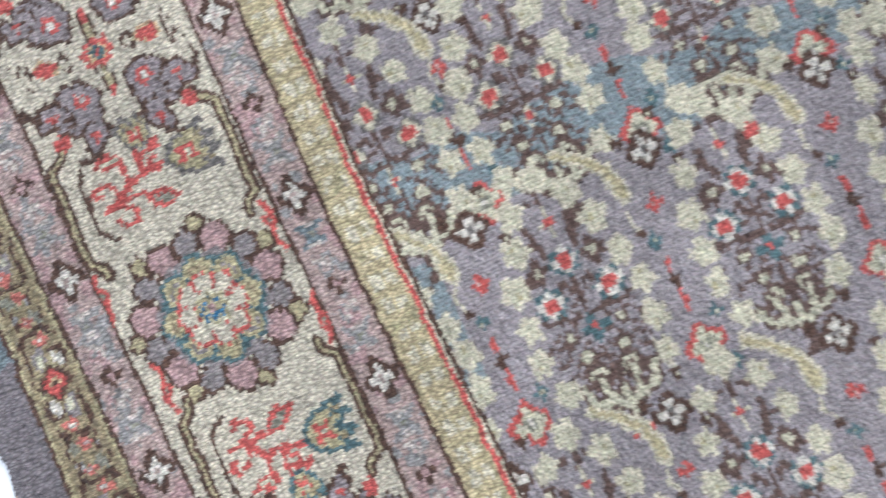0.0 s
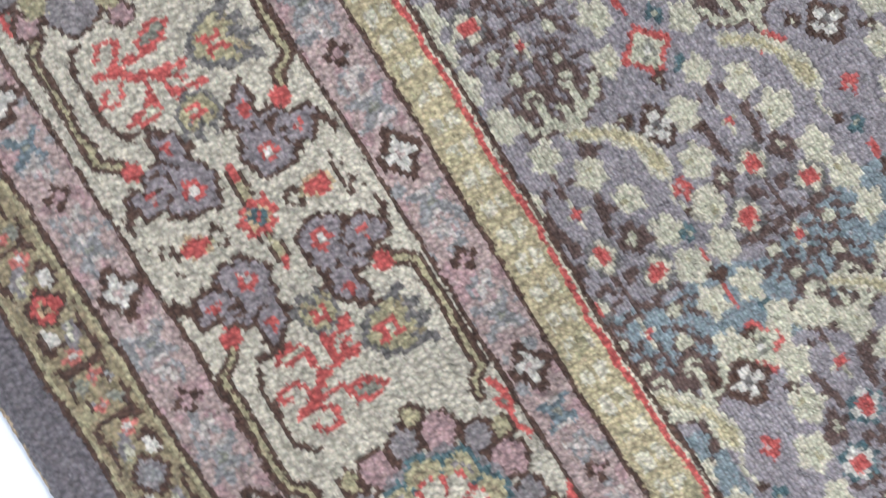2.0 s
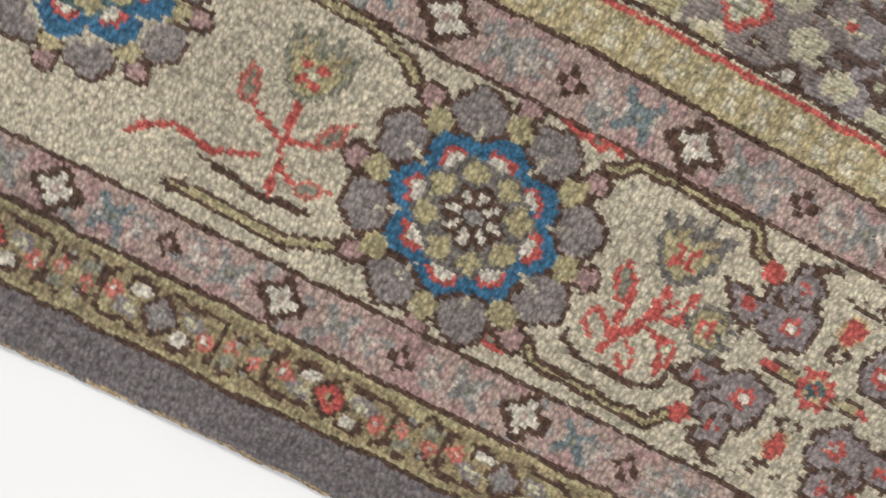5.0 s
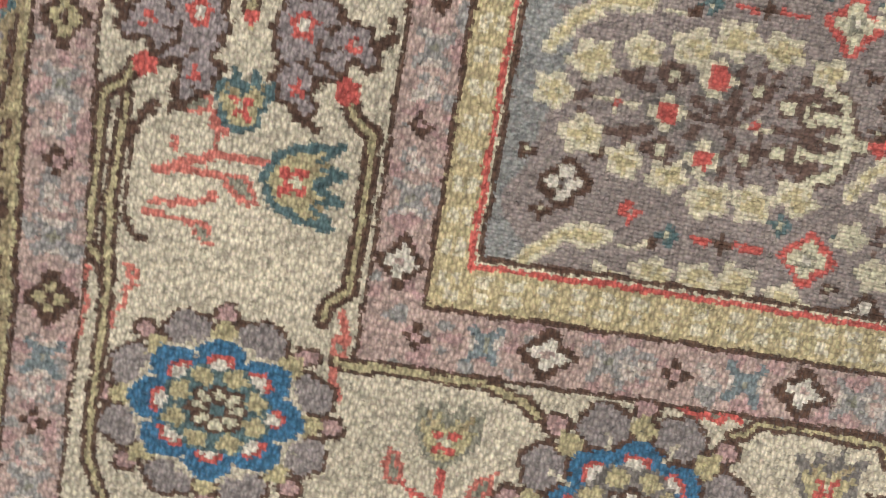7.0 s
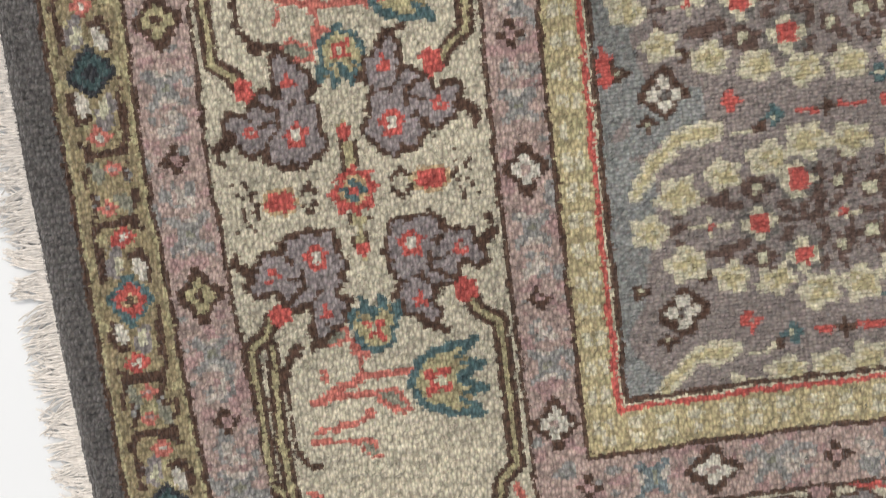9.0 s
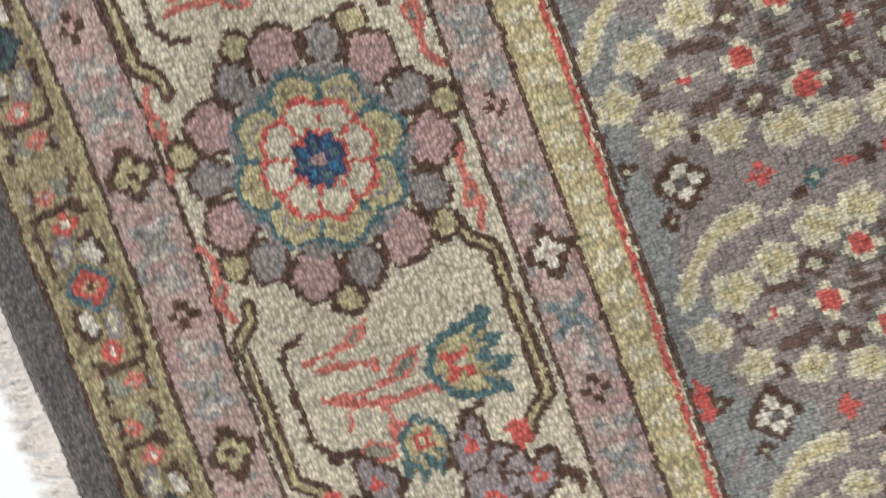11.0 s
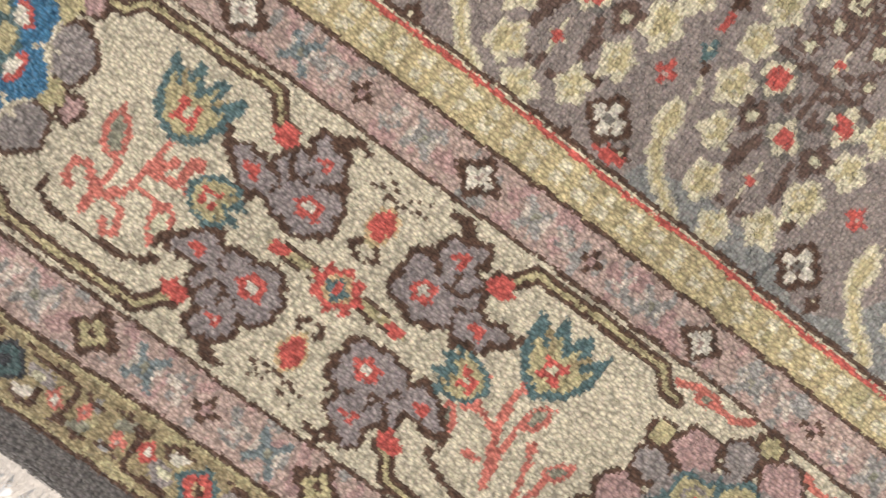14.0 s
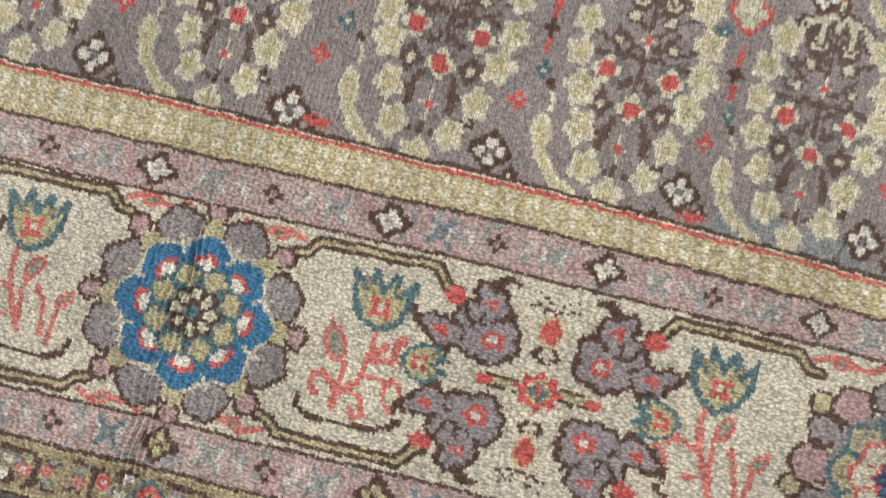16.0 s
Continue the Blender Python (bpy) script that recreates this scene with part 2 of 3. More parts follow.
def rosette_blue(c, u, su, sv, west_kind=False):
    m = Motif("rosette", c, u, su, sv, 1.35, "blue-ringed rosette with grey-mauve petals", (3, 3))
    petals(m, 8, .98, .085, ["rose"], 0)
    petals(m, 8, .8, .2, ["mauve"], .39)
    m.piece("ring", "scalloped blue ring with red and white marks")
    m.disc(0, 0, .74 if west_kind else .69, .73 if west_kind else .68, "cream" if west_kind else "brown", lobes=8, deep=.06)
    for k in range(8):
        t = k * math.pi / 4
        m.disc(math.cos(t) * .79, math.sin(t) * .79, .12, .1, "khaki", math.degrees(t), lobes=4, deep=.1)
    wide = .7 if west_kind else .645
    m.disc(0, 0, wide, wide * .985, "blue", lobes=8, deep=.08)
    for k in range(8):
        t = k * math.pi / 4 + .393
        p, q = math.cos(t), math.sin(t)
        m.stroke([(p * .57, q * .57), (p * .74, q * .74)], .034, "cream")
        t -= .393
        m.disc(math.cos(t) * .5, math.sin(t) * .5, .07, .125, "red", math.degrees(t))
        m.disc(math.cos(t) * .465, math.sin(t) * .465, .065, .085, "white", math.degrees(t))
    m.piece("heart", "khaki and brown flower heart")
    m.disc(0, 0, .455, .455, "teal" if west_kind else "stone", lobes=8, deep=.06, phase=math.pi)
    for k in range(8):
        t = k * math.pi / 4 + .39
        m.disc(math.cos(t) * .355, math.sin(t) * .355, .09, .105, "khaki", math.degrees(t), lobes=4, deep=.12)
    m.disc(0, 0, .25, .25, "brown", lobes=8, deep=.08)
    for k in range(8):
        t = k * math.pi / 4
        m.disc(math.cos(t) * .165, math.sin(t) * .165, .06, .045 if west_kind else .034, "pale" if west_kind else "white", math.degrees(t))
    m.disc(0, 0, .065, .065, "teal" if west_kind else "grey")


def rosette_pink(c, u, su, sv, ring="teal", heart="navy"):
    m = Motif("rosette", c, u, su, sv, 1.35, "pink-petalled rosette with a teal ring and a dark heart", (3, 3))
    petals(m, 7, 1.0, .09, ["khaki"], .25)
    petals(m, 14, .82, (.17, .13), ["rose", "mauve"], 0)
    m.piece("ring", "teal-edged ring of khaki petals")
    m.disc(0, 0, .69, .68, "mauve", lobes=14, deep=.03)
    m.disc(0, 0, .635, .63, ring, lobes=8, deep=.075)
    m.disc(0, 0, .585, .58, "khaki", lobes=8, deep=.075)
    for k in range(8):
        t = k * math.pi / 4 + math.pi / 8
        p, q = math.cos(t), math.sin(t)
        m.stroke([(p * .4, q * .4), (p * .62, q * .62)], .045, ring)
        t += math.pi / 8
        bow = [(math.cos(t + e) * d, math.sin(t + e) * d) for e, d in ((-.2, .47), (-.1, .53), (.1, .53), (.2, .47))]
        m.stroke(bow, .035, "olive" if k % 2 else "mauve")
    m.piece("heart", "cream and red flower heart")
    m.disc(0, 0, .435, .43, "red", lobes=8, deep=.06)
    m.disc(0, 0, .395, .39, "cream", lobes=8, deep=.06)
    for k in range(8):
        t = k * math.pi / 4 + math.pi / 8
        p, q = math.cos(t), math.sin(t)
        m.stroke([(p * .2, q * .2), (p * .4, q * .4)], .03, "red")
    m.disc(0, 0, .21, .21, "red" if heart == "navy" else "pale", lobes=8, deep=.1)
    m.disc(0, 0, .185, .185, heart, lobes=8, deep=.12)
    for k in range(8):
        t = k * math.pi / 4
        m.disc(math.cos(t) * .12, math.sin(t) * .12, .045, .028, "blue" if k % 2 or heart != "navy" else "teal", math.degrees(t))
    m.disc(0, 0, .05, .05, "rose")


def quatrefoil(c, u, su, sv, skew=0.0):
    m = Motif("border_blossom", c, u, su, sv, 1.25, "small red blossom between four trefoils", (3, 3), skew)
    for s in (-1, 1):
        m.stroke([(s * .15, 0), (s * .45, 0)], .06, "khaki")
        m.stroke([(s * .15, .05), (s * .4, .045)], .028, "brown")
        m.stroke([(s * .15, -.05), (s * .4, -.045)], .028, "brown")
        m.disc(s * .4, 0, .065, .045, "red")
    m.disc(0, 0, .15, .16, "red", lobes=8, deep=.16)
    m.disc(0, 0, .095, .1, "tan")
    m.disc(0, 0, .065, .075, "teal", lobes=4, deep=.2)
    m.disc(0, 0, .02, .05, "red")
    for s in (-1, 1):
        m.piece("bud", "red oval bud with brown tendrils")
        m.stroke([(0, s * .4), (0, s * .44)], .05, "khaki")
        m.disc(0, s * .54, .092, .145, "tan")
        m.disc(0, s * .54, .07, .12, "red")
        for e in (-1, 1):
            m.stroke([(e * .03, s * .27), (e * .09, s * .33), (e * .04, s * .38)], .04, "brown")
            m.stroke([(0, s * .7), (e * .05, s * .74)], .03, "brown")
            for p, q in ((.09, .72), (.13, .77), (.09, .82), (.15, .86), (.05, .8), (.17, .75)):
                m.disc(e * p, s * q, .018, .018, "brown")
    for a in (-1, 1):
        for b in (-1, 1):
            m.piece("trefoil", "mauve trefoil with red eyes and a brown outline")
            blobs = [(.41, .33, .175, .165), (.33, .45, .09, .1), (.54, .28, .1, .085), (.46, .66, .105, .12), (.76, .32, .12, .105), (.58, .51, .13, .13), (.54, .77, .055, .07), (.89, .39, .07, .05)]
            for p, q, r, t in blobs:
                m.disc(a * p, b * q, r + .042, t + .042, "brown", lobes=5, deep=.07, phase=p * 9)
            for tip, base in (((.34, .92), ((.44, .78), (.55, .82))), ((1.03, .42), ((.86, .3), (.88, .44))), ((.22, .2), ((.28, .34), (.42, .18))), ((.72, .1), ((.66, .22), (.8, .22))), ((.26, .62), ((.3, .48), (.38, .6)))):
                m.poly([(a * tip[0], b * tip[1]), (a * base[0][0], b * base[0][1]), (a * base[1][0], b * base[1][1])], "brown")
            for p, q, r, t in blobs:
                m.disc(a * p, b * q, r, t, "lilac", lobes=5, deep=.11, phase=p * 9)
            m.stroke([(a * .5, b * .82), (a * .4, b * .93), (a * .3, b * .9)], .05, "brown")
            m.stroke([(a * .9, b * .3), (a * 1.0, b * .38), (a * 1.02, b * .48)], .05, "brown")
            m.stroke([(a * .5, b * .47), (a * .6, b * .46), (a * .68, b * .62)], .04, "brown")
            m.stroke([(a * .54, b * .5), (a * .52, b * .58)], .03, "brown")
            m.disc(a * .41, b * .34, .085, .085, "red", lobes=5, deep=.14)
            m.disc(a * .41, b * .34, .04, .04, "white")
            m.disc(a * .48, b * .67, .05, .045, "red", lobes=3, deep=.3)
            m.disc(a * .79, b * .34, .05, .045, "red", lobes=3, deep=.3)
            m.disc(a * .48, b * .67, .018, .018, "pink")
            m.disc(a * .76, b * .67, .085, .08, "red", lobes=6, deep=.1)


def palmette(m, a, b, size, ang, rim="teal"):
    """A tulip head that opens along ang."""
    c, s = math.cos(radians(ang)), math.sin(radians(ang))

    def at(p, q):
        return (a + size * (p * c - q * s), b + size * (p * s + q * c))

    outline = [at(-.95, 0), at(-.6, .6), at(.0, .86), at(.95, 1.0), at(.4, .52), at(1.1, .34), at(.42, 0), at(1.1, -.34), at(.4, -.52), at(.95, -1.0), at(.0, -.86), at(-.6, -.6)]
    m.poly(outline, "khaki")
    m.stroke(outline + outline[:1], size * .22, rim)
    m.stroke([at(.25, .3), at(.7, .62)], size * .14, "moss")
    m.stroke([at(.25, -.3), at(.7, -.62)], size * .14, "moss")
    for e in (0, 90):
        m.disc(*at(-.15, 0), size * .5, size * .17, "red", ang + e + 45)
    m.disc(*at(-.1, 0), size * .14, size * .14, "pale")


def leaf(m, a, b, size, ang, heart="sage", dye="coral"):
    c, s = math.cos(radians(ang)), math.sin(radians(ang))
    m.disc(a, b, size, size * .58, dye, ang)
    m.poly([(a + size * 1.45 * c, b + size * 1.45 * s), (a + size * .5 * s, b - size * .5 * c), (a - size * .5 * s, b + size * .5 * c)], dye)
    m.disc(a, b, size * .7, size * .27, heart, ang)


def spray(c, u, su, sv, side, rim, rim_small, stretch=1.0, dye="coral", push=0.0, combed=False):
    """Red stems with two tulip heads; it grows from the quatrefoil at c towards u. side: +1 or -1, where the rug's middle lies."""
    n = math.hypot(*u)
    b = (c[0] + push * u[0] / n * su, c[1] + push * u[1] / n * su)
    m = Motif("flower_spray", b, u, su * stretch, sv * side, 2.7 / min(1, stretch), "branching red stems with small leaves", (3, 3))
    if combed:
        # side branches all run one way
        m.stroke([(1.01, -.14), (1.17, -.11), (1.28, -.13)], .05, dye)
        m.stroke([(1.26, .25), (1.26, -.03), (1.34, -.33), (1.42, -.5)], .055, dye)
        m.stroke([(1.39, .02), (1.39, -.3), (1.42, -.5)], .045, dye)
        m.stroke([(1.06, .12), (1.06, 0), (1.12, -.1)], .05, dye)
        m.stroke([(1.62, -.5), (1.58, -.2), (1.53, -.1)], .045, dye)
        m.stroke([(1.69, -.56), (1.71, -.22)], .045, dye)
        m.stroke([(1.28, -.38), (1.2, -.4)], .05, dye)
        m.disc(1.53, -.1, .045, .045, dye)
        leaf(m, .98, -.28, .12, -70, "sage", dye)
        leaf(m, 1.45, .08, .13, 60, "sage", dye)
        leaf(m, 1.76, -.14, .1, 50, "sage", dye)
    else:
        m.stroke([(1.57, -.55), (1.55, -.31), (1.55, -.12)], .06, dye)
        m.stroke([(1.55, -.42), (1.38, -.23), (1.36, -.04), (1.33, .2)], .065, dye)
        m.stroke([(1.36, -.06), (1.18, -.05), (1.14, .15)], .06, dye)
        m.stroke([(1.18, -.05), (1.02, -.03)], .05, dye)
        m.stroke([(1.4, -.2), (1.2, -.22), (1.13, -.2)], .055, dye)
        m.stroke([(1.3, .0), (1.24, .1)], .06, dye)
        m.disc(1.13, .16, .06, .06, dye)
        leaf(m, 1.65, .03, .17, 73, "sage", dye)
        leaf(m, 1.12, -.32, .14, -92, "pale", dye)
        m.stroke([(1.57, -.4), (1.68, -.26), (1.78, -.3), (1.78, -.42), (1.7, -.46)], .055, dye)
        m.stroke([(1.45, -.36), (1.34, -.42), (1.31, -.56), (1.37, -.62), (1.42, -.52)], .05, dye)
    m.piece("tulip_head", "large khaki tulip head with a red heart")
    palmette(m, 1.35, .46, .26, 90, rim)
    m.piece("tulip_head", "small khaki tulip head with a red heart")
    palmette(m, .93, .02, .185, 180, rim_small)
    m.piece("stem_bar", "bent brown bar with curled ends")
    m.stroke([(1.87, -.5), (1.85, -.6), (1.72, -.68), (1.2, -.67), (1.07, -.6), (1.03, -.54)], .05, "brown")
    m.disc(1.03, -.55, .05, .045, "brown")
    f = Motif(None, c, u, su * stretch, sv * side, 2.9 / min(1, stretch), "", (3, 3), 0.0, True)
    for e in (-1, 1):
        f.piece("cartouche_line", "double brown and khaki outline")
        w = .905 if e > 0 else .89
        line = [(.8, e * .72), (.88, e * .74), (.98, e * w), (1.98, e * w), (2.08, e * .78), (2.18, e * .76)]
        f.stroke(line, .12, "brown")
        f.stroke(line, .036, "khaki")
        f.piece("curl", "thin red curl beside the rosette")
        f.stroke([(2.12, e * .88), (2.28, e * .95), (2.42, e * .9), (2.55, e * .88), (2.66, e * .95)], .055, dye)
        f.disc(2.34, e * .9, .09, .06, dye, 20)
        f.disc(2.34, e * .9, .04, .025, "sage", 20)


def pale_flower(m, a, b, r, k, heart="gold"):
    """Ragged ivory clump with a gold middle, wider along the wefts."""
    m.disc(a, b, r * 1.12, r * .95, "ivory", lobes=5, deep=.16, phase=k * 1.7)
    m.disc(a + r * .1, b, r * .72, r * .55, heart, lobes=4, deep=.22, phase=k)
    t = k * 2.4
    m.disc(a + r * .4 * math.cos(t), b + r * .3 * math.sin(t), r * .2, r * .2, "khaki" if k % 3 else "pale")
    m.disc(a - r * .4 * math.cos(t), b - r * .3 * math.sin(t), r * .18, r * .18, "ivory")


def sprig(m, a, b, w):
    m.stroke([(a - w, b), (a + w, b)], .0028, "ivory")
    m.stroke([(a, b - w * .5), (a, b + w * .5)], .0028, "ivory")
    m.disc(a, b, .0036, .0036, "red")


def field_tree(x, y, s, r=.0132, cool=False):
    """A flowering tree whose crown points to the fringed side; (x, y) is the foremost red blossom."""
    m = Motif("field_tree", (x, y), (1, 0), s, s, 0.19, "small tree with three red blossoms and brown twigs", (7, 7))
    for a in np.arange(.034, .108, .0105):
        for e in (-1, 1):
            for b in (.009, .02, .031):
                if b < .04 - abs(a - .07) * .28 and rng.random() < (.62 if x > .5 else .5):
                    j, k, w = rng.normal(0, .0014), rng.normal(0, .0016), .004 + rng.random() * .003
                    m.stroke([(a - .003 + k, e * (b - w) + j), (a + .001 + k, e * b + j), (a - .001 + k, e * (b + w * .3) + j), (a + .005 + k, e * (b + w) + j)], .003 if x > .5 else .0038, "twig")
    m.stroke([(.012, 0), (.05, 0)], .0045, "twig")
    m.stroke([(.07, 0), (.115, 0)], .0045, "twig")
    m.stroke([(-.064, .001), (-.048, .001)], .0048, "twig")
    sprig(m, -.034, .001, .013)
    sprig(m, .060, -.001, .010)
    for e in (-1, 1):
        m.stroke([(-.036, e * .0185), (-.022, e * .0165), (-.011, e * .0135)], .0068, "twig")
        m.stroke([(-.024, e * .018), (-.023, e * .03)], .0055, "twig")
        m.stroke([(-.053, e * .0145), (-.056, e * .0085)], .0055, "twig")
        m.disc(.000, e * .0245, .0105, .0095, "twig", lobes=4, deep=.22)
        m.disc(.000, e * .0245, .0038, .0036, "pale")
        m.stroke([(.006, e * .032), (.009, e * .042)], .005, "twig")
        m.stroke([(.016, e * .012), (.022, e * .017), (.018, e * .008), (.026, e * .006)], .0046, "twig")
        m.stroke([(.042, e * .038), (.045, e * .03), (.042, e * .022), (.047, e * .014), (.044, e * .006)], .0055, "twig")
        m.stroke([(.06, e * .04), (.066, e * .046)], .0045, "twig")
        for a, b, w in ((.058, .0225, .0036), (.079, .0155, .0045), (.097, .0135, .0068)):
            m.disc(a, e * b, w * 1.75, w * 1.6, "twig", e * 35)
            m.disc(a, e * b, w * 1.05, w, "pale", e * 35)
    for a, b in ((0, 0), (.029, .0265), (.029, -.0265)):
        m.disc(a, b, r * 1.1, r * 1.05, "teal" if cool else "stone", lobes=8, deep=.1)
        m.disc(a, b, r * .84, r * .8, "white" if cool else "ivory", lobes=4, deep=.22)
        m.disc(a, b, r * .56, r * .54, "red", lobes=4, deep=.08, phase=3.14)
    if cool:
        m.disc(.058, 0, .010, .010, "teal", lobes=4, deep=.3)
        m.disc(.058, 0, .003, .003, "red")
    # Root: pale forked branches with dark edges, then a small triangle.
    for w, col in ((.0115, "twig"), (.0058, "pale")):
        for e in (-1, 1):
            m.stroke([(.128, 0), (.116, e * .012), (.1, e * .014)], w, col)
            m.stroke([(.122, e * .008), (.116, e * .026), (.103, e * .03)], w, col)
        m.stroke([(.110, 0), (.135, 0)], w, col)
    m.poly([(.136, 0), (.151, .012), (.153, -.012)], "red" if int(y * 50) % 2 else "twig")
    m.piece("field_leaf", "curved pale leaf")
    bend = [(-.083, .029), (-.072, .046), (-.054, .0625), (-.028, .067)]
    m.stroke(bend, .0115, "ivory")
    m.disc(-.036, .066, .017, .0085, "ivory", 8)
    m.stroke(bend, .0052, "gold")
    m.disc(-.036, .066, .012, .0048, "gold", 8)
    m.stroke([(-.016, .064), (-.008, .062), (.002, .067)], .003, "ivory")
    m.disc(.006, .068, .005, .004, "brown", 40)
    ring = [(-.0755, .002), (-.052, .0245), (-.023, .0365), (.010, .0455), (.038, .0505), (.068, .0505), (-.054, -.023), (-.024, -.0355), (.009, -.0455), (.038, -.0505), (.068, -.0505), (.099, .0425), (.1, -.0425)]
    for k, (a, b) in enumerate(ring):
        m.piece("pale_flower")
        pale_flower(m, a + rng.normal(0, .0014), b + rng.normal(0, .0012), r * (.84 + .2 * rng.random()), k, "pale" if x > .5 else "gold")


def field_filler(x, y, s, flower=True):
    """What fills the ground between two trees; (x, y) lies level with the foremost blossom."""
    m = Motif("field_blossom", (x, y), (1, 0), s, s, 0.16, "white cross blossom with a brown outline", (7, 7))
    m.disc(-.062, .02, .0162, .0155, "brown", lobes=4, deep=.14)
    for k in range(4):
        t = k * math.pi / 2
        m.disc(-.062 + .0078 * math.cos(t), .02 + .0074 * math.sin(t), .0046, .0044, "white")
    m.disc(-.062, .02, .0036, .0034, "stone")
    for a, b, n in ((-.09, .038, 3), (-.076, .0, 4), (-.044, .044, 3)):
        m.piece("field_bud")
        m.disc(a, b, .006, .0052, "brown", lobes=n, deep=.3)
        m.disc(a, b, .0016, .0016, "pale")
    m.piece("field_bud", "small red four-petalled bud")
    m.disc(-.016, .009, .0068, .0065, "red", lobes=4, deep=.3)
    m.disc(-.016, .009, .002, .002, "pink")
    for a, w in ((.034, .005), (.066, .0075)):
        m.piece("field_bud", "short red bar")
        m.stroke([(a - w, -.002), (a + w, -.003)], .0045, "red")
    m.piece("field_bud")
    m.disc(.048, -.002, .0058, .0055, "brown", lobes=4, deep=.35)
    if flower:
        m.piece("field_blossom", "pale blossom with a red outline")
        m.disc(.106, -.003, .0175, .0165, "red", lobes=4, deep=.16)
        m.disc(.106, -.003, .0125, .0115, "pale", lobes=4, deep=.2)
        m.disc(.106, -.003, .0075, .0025, "sage", 45)
        m.disc(.106, -.003, .0075, .0025, "sage", -45)
        m.disc(.106, -.003, .0026, .0026, "white")
    for a, b in ((.085, .016), (.128, .014), (.012, -.004)):
        m.piece("field_bud")
        m.disc(a, b, .0066, .0055, "teal", lobes=4, deep=.3)
        m.disc(a, b, .002, .002, "pale")


# Field: columns of trees, each column half a step off its neighbour.
FIRST = [.312, .462, .611, .769, .940, 1.108, 1.293, 1.500, 1.70, 1.90]
COLUMNS = [(.450, FIRST), (.652, [.268, .401, .540, .690, .855, 1.024, 1.2, 1.4, 1.6, 1.8, 1.99]), (.848, [.255, .372, .487, .634, .775, .93, 1.1, 1.28, 1.46, 1.65, 1.85]),
           (1.014, [.318, .462, .606, .755, .91, 1.07, 1.24, 1.42, 1.6, 1.8]), (1.200, [.275, .405, .531, .68, .83, .99, 1.16, 1.33, 1.5, 1.7, 1.9])]
for x, ys in COLUMNS:
    for a, b in zip(ys[:-1], ys[1:]):
        field_filler(x + .004, (a + b) / 2, (b - a) / .155 if x < .5 else .9)
    for n, y in enumerate(ys):
        step = (ys[min(n + 1, len(ys) - 1)] - ys[max(n - 1, 0)]) / (min(n + 1, len(ys) - 1) - max(n - 1, 0))
        field_tree(x, y, min(1.2, step / .155) if x < .5 else .92, .0132 if x < .5 else .0118, x > .95)

# Stray red sprigs woven in beside the field's edge.
for x, y in ((.3575, .578), (.367, 1.030), (.366, 1.393)):
    m = Motif("field_bud", (x, y), (0, 1), .01, .01, 2, "small red sprig at the edge of the field", (7, 7))
    m.disc(0, 0, 1.3, .6, "red", lobes=5, deep=.25)
    m.disc(.3, -.4, .3, .2, "brown")

# Guard stripes.
SOUTH_FLOWERS = [.404, .574, .7255, .8806, 1.035, 1.19, 1.34]
WEST_FLOWERS = [.338, .517, .699, .898, 1.093, 1.298, 1.53, 1.75, 1.97]
SOUTH_OUTER = [.075, .235, .394, .564, .709, .868, 1.028, 1.185, 1.34]
WEST_OUTER = [.105, .274, .457, .648, .842, 1.052, 1.243, 1.45, 1.66, 1.87]
for side, flowers, lo in ((0, SOUTH_FLOWERS, 4), (1, WEST_FLOWERS, 4), (0, SOUTH_OUTER, 2), (1, WEST_OUTER, 2)):
    u = (0, 1) if side else (1, 0)

    def place(q):
        return ((west(lo, q) + west(lo + 1, q)) / 2, q) if side else (q, (south(lo, q) + south(lo + 1, q)) / 2)

    for a, b in zip(flowers, flowers[1:] + [flowers[-1] + .18]):
        half = abs((west(lo + 1, a) - west(lo, a)) if side else (south(lo + 1, a) - south(lo, a))) / 2
        for t in (.235, .765):
            guard_star(place(a + (b - a) * t + rng.normal(0, .001)), u, half * .8, "grey" if rng.random() < .8 else "petrol")
        for t in (.37, .63):
            guard_curl(place(a + (b - a) * t), u, half * .75, 1 if t < .5 else -1)
        guard_flower(place((a + b) / 2), u, half * .68, 1)
        guard_flower(place(a), u, half * .78, 2 if side and lo == 2 else 0)

# Where the inner guard turns the corner.
guard_flower((.316, .291), (1, 0), .013, 1)
guard_star((.361, (south(4, .361) + south(5, .361)) / 2), (1, 0), .016, "petrol")

# Outer border: lozenges and blossoms on a vine.
for side, marks, kinds in ((0, (.209, .330, .451, .572, .693, .814, .935, 1.056, 1.177, 1.298), (2, 3)), (1, (.155, .307, .459, .620, .784, .954, 1.118, 1.282, 1.445, 1.61, 1.77, 1.93), (0, 1))):
    for n, p in enumerate(marks):
        c = ((west(1, p) + west(2, p)) / 2, p) if side else (p, (south(1, p) + south(2, p)) / 2)
        half = (west(2, p) - west(1, p) if side else south(2, p) - south(1, p)) / 2
        outer_diamond(c, (0, 1) if side else (1, 0), half, (marks[1] - marks[0]) / 2 * (1.05 if side else 1), kinds[n % 2])

# Main border, quatrefoils and sprays between rosettes.


def frame_south(x):
    lo, hi = south(3, x), south(4, x)
    return (x, (lo + hi) / 2), (hi - lo) / 2


def frame_west(y):
    lo, hi = west(3, y), west(4, y)
    return ((lo + hi) / 2, y), (hi - lo) / 2


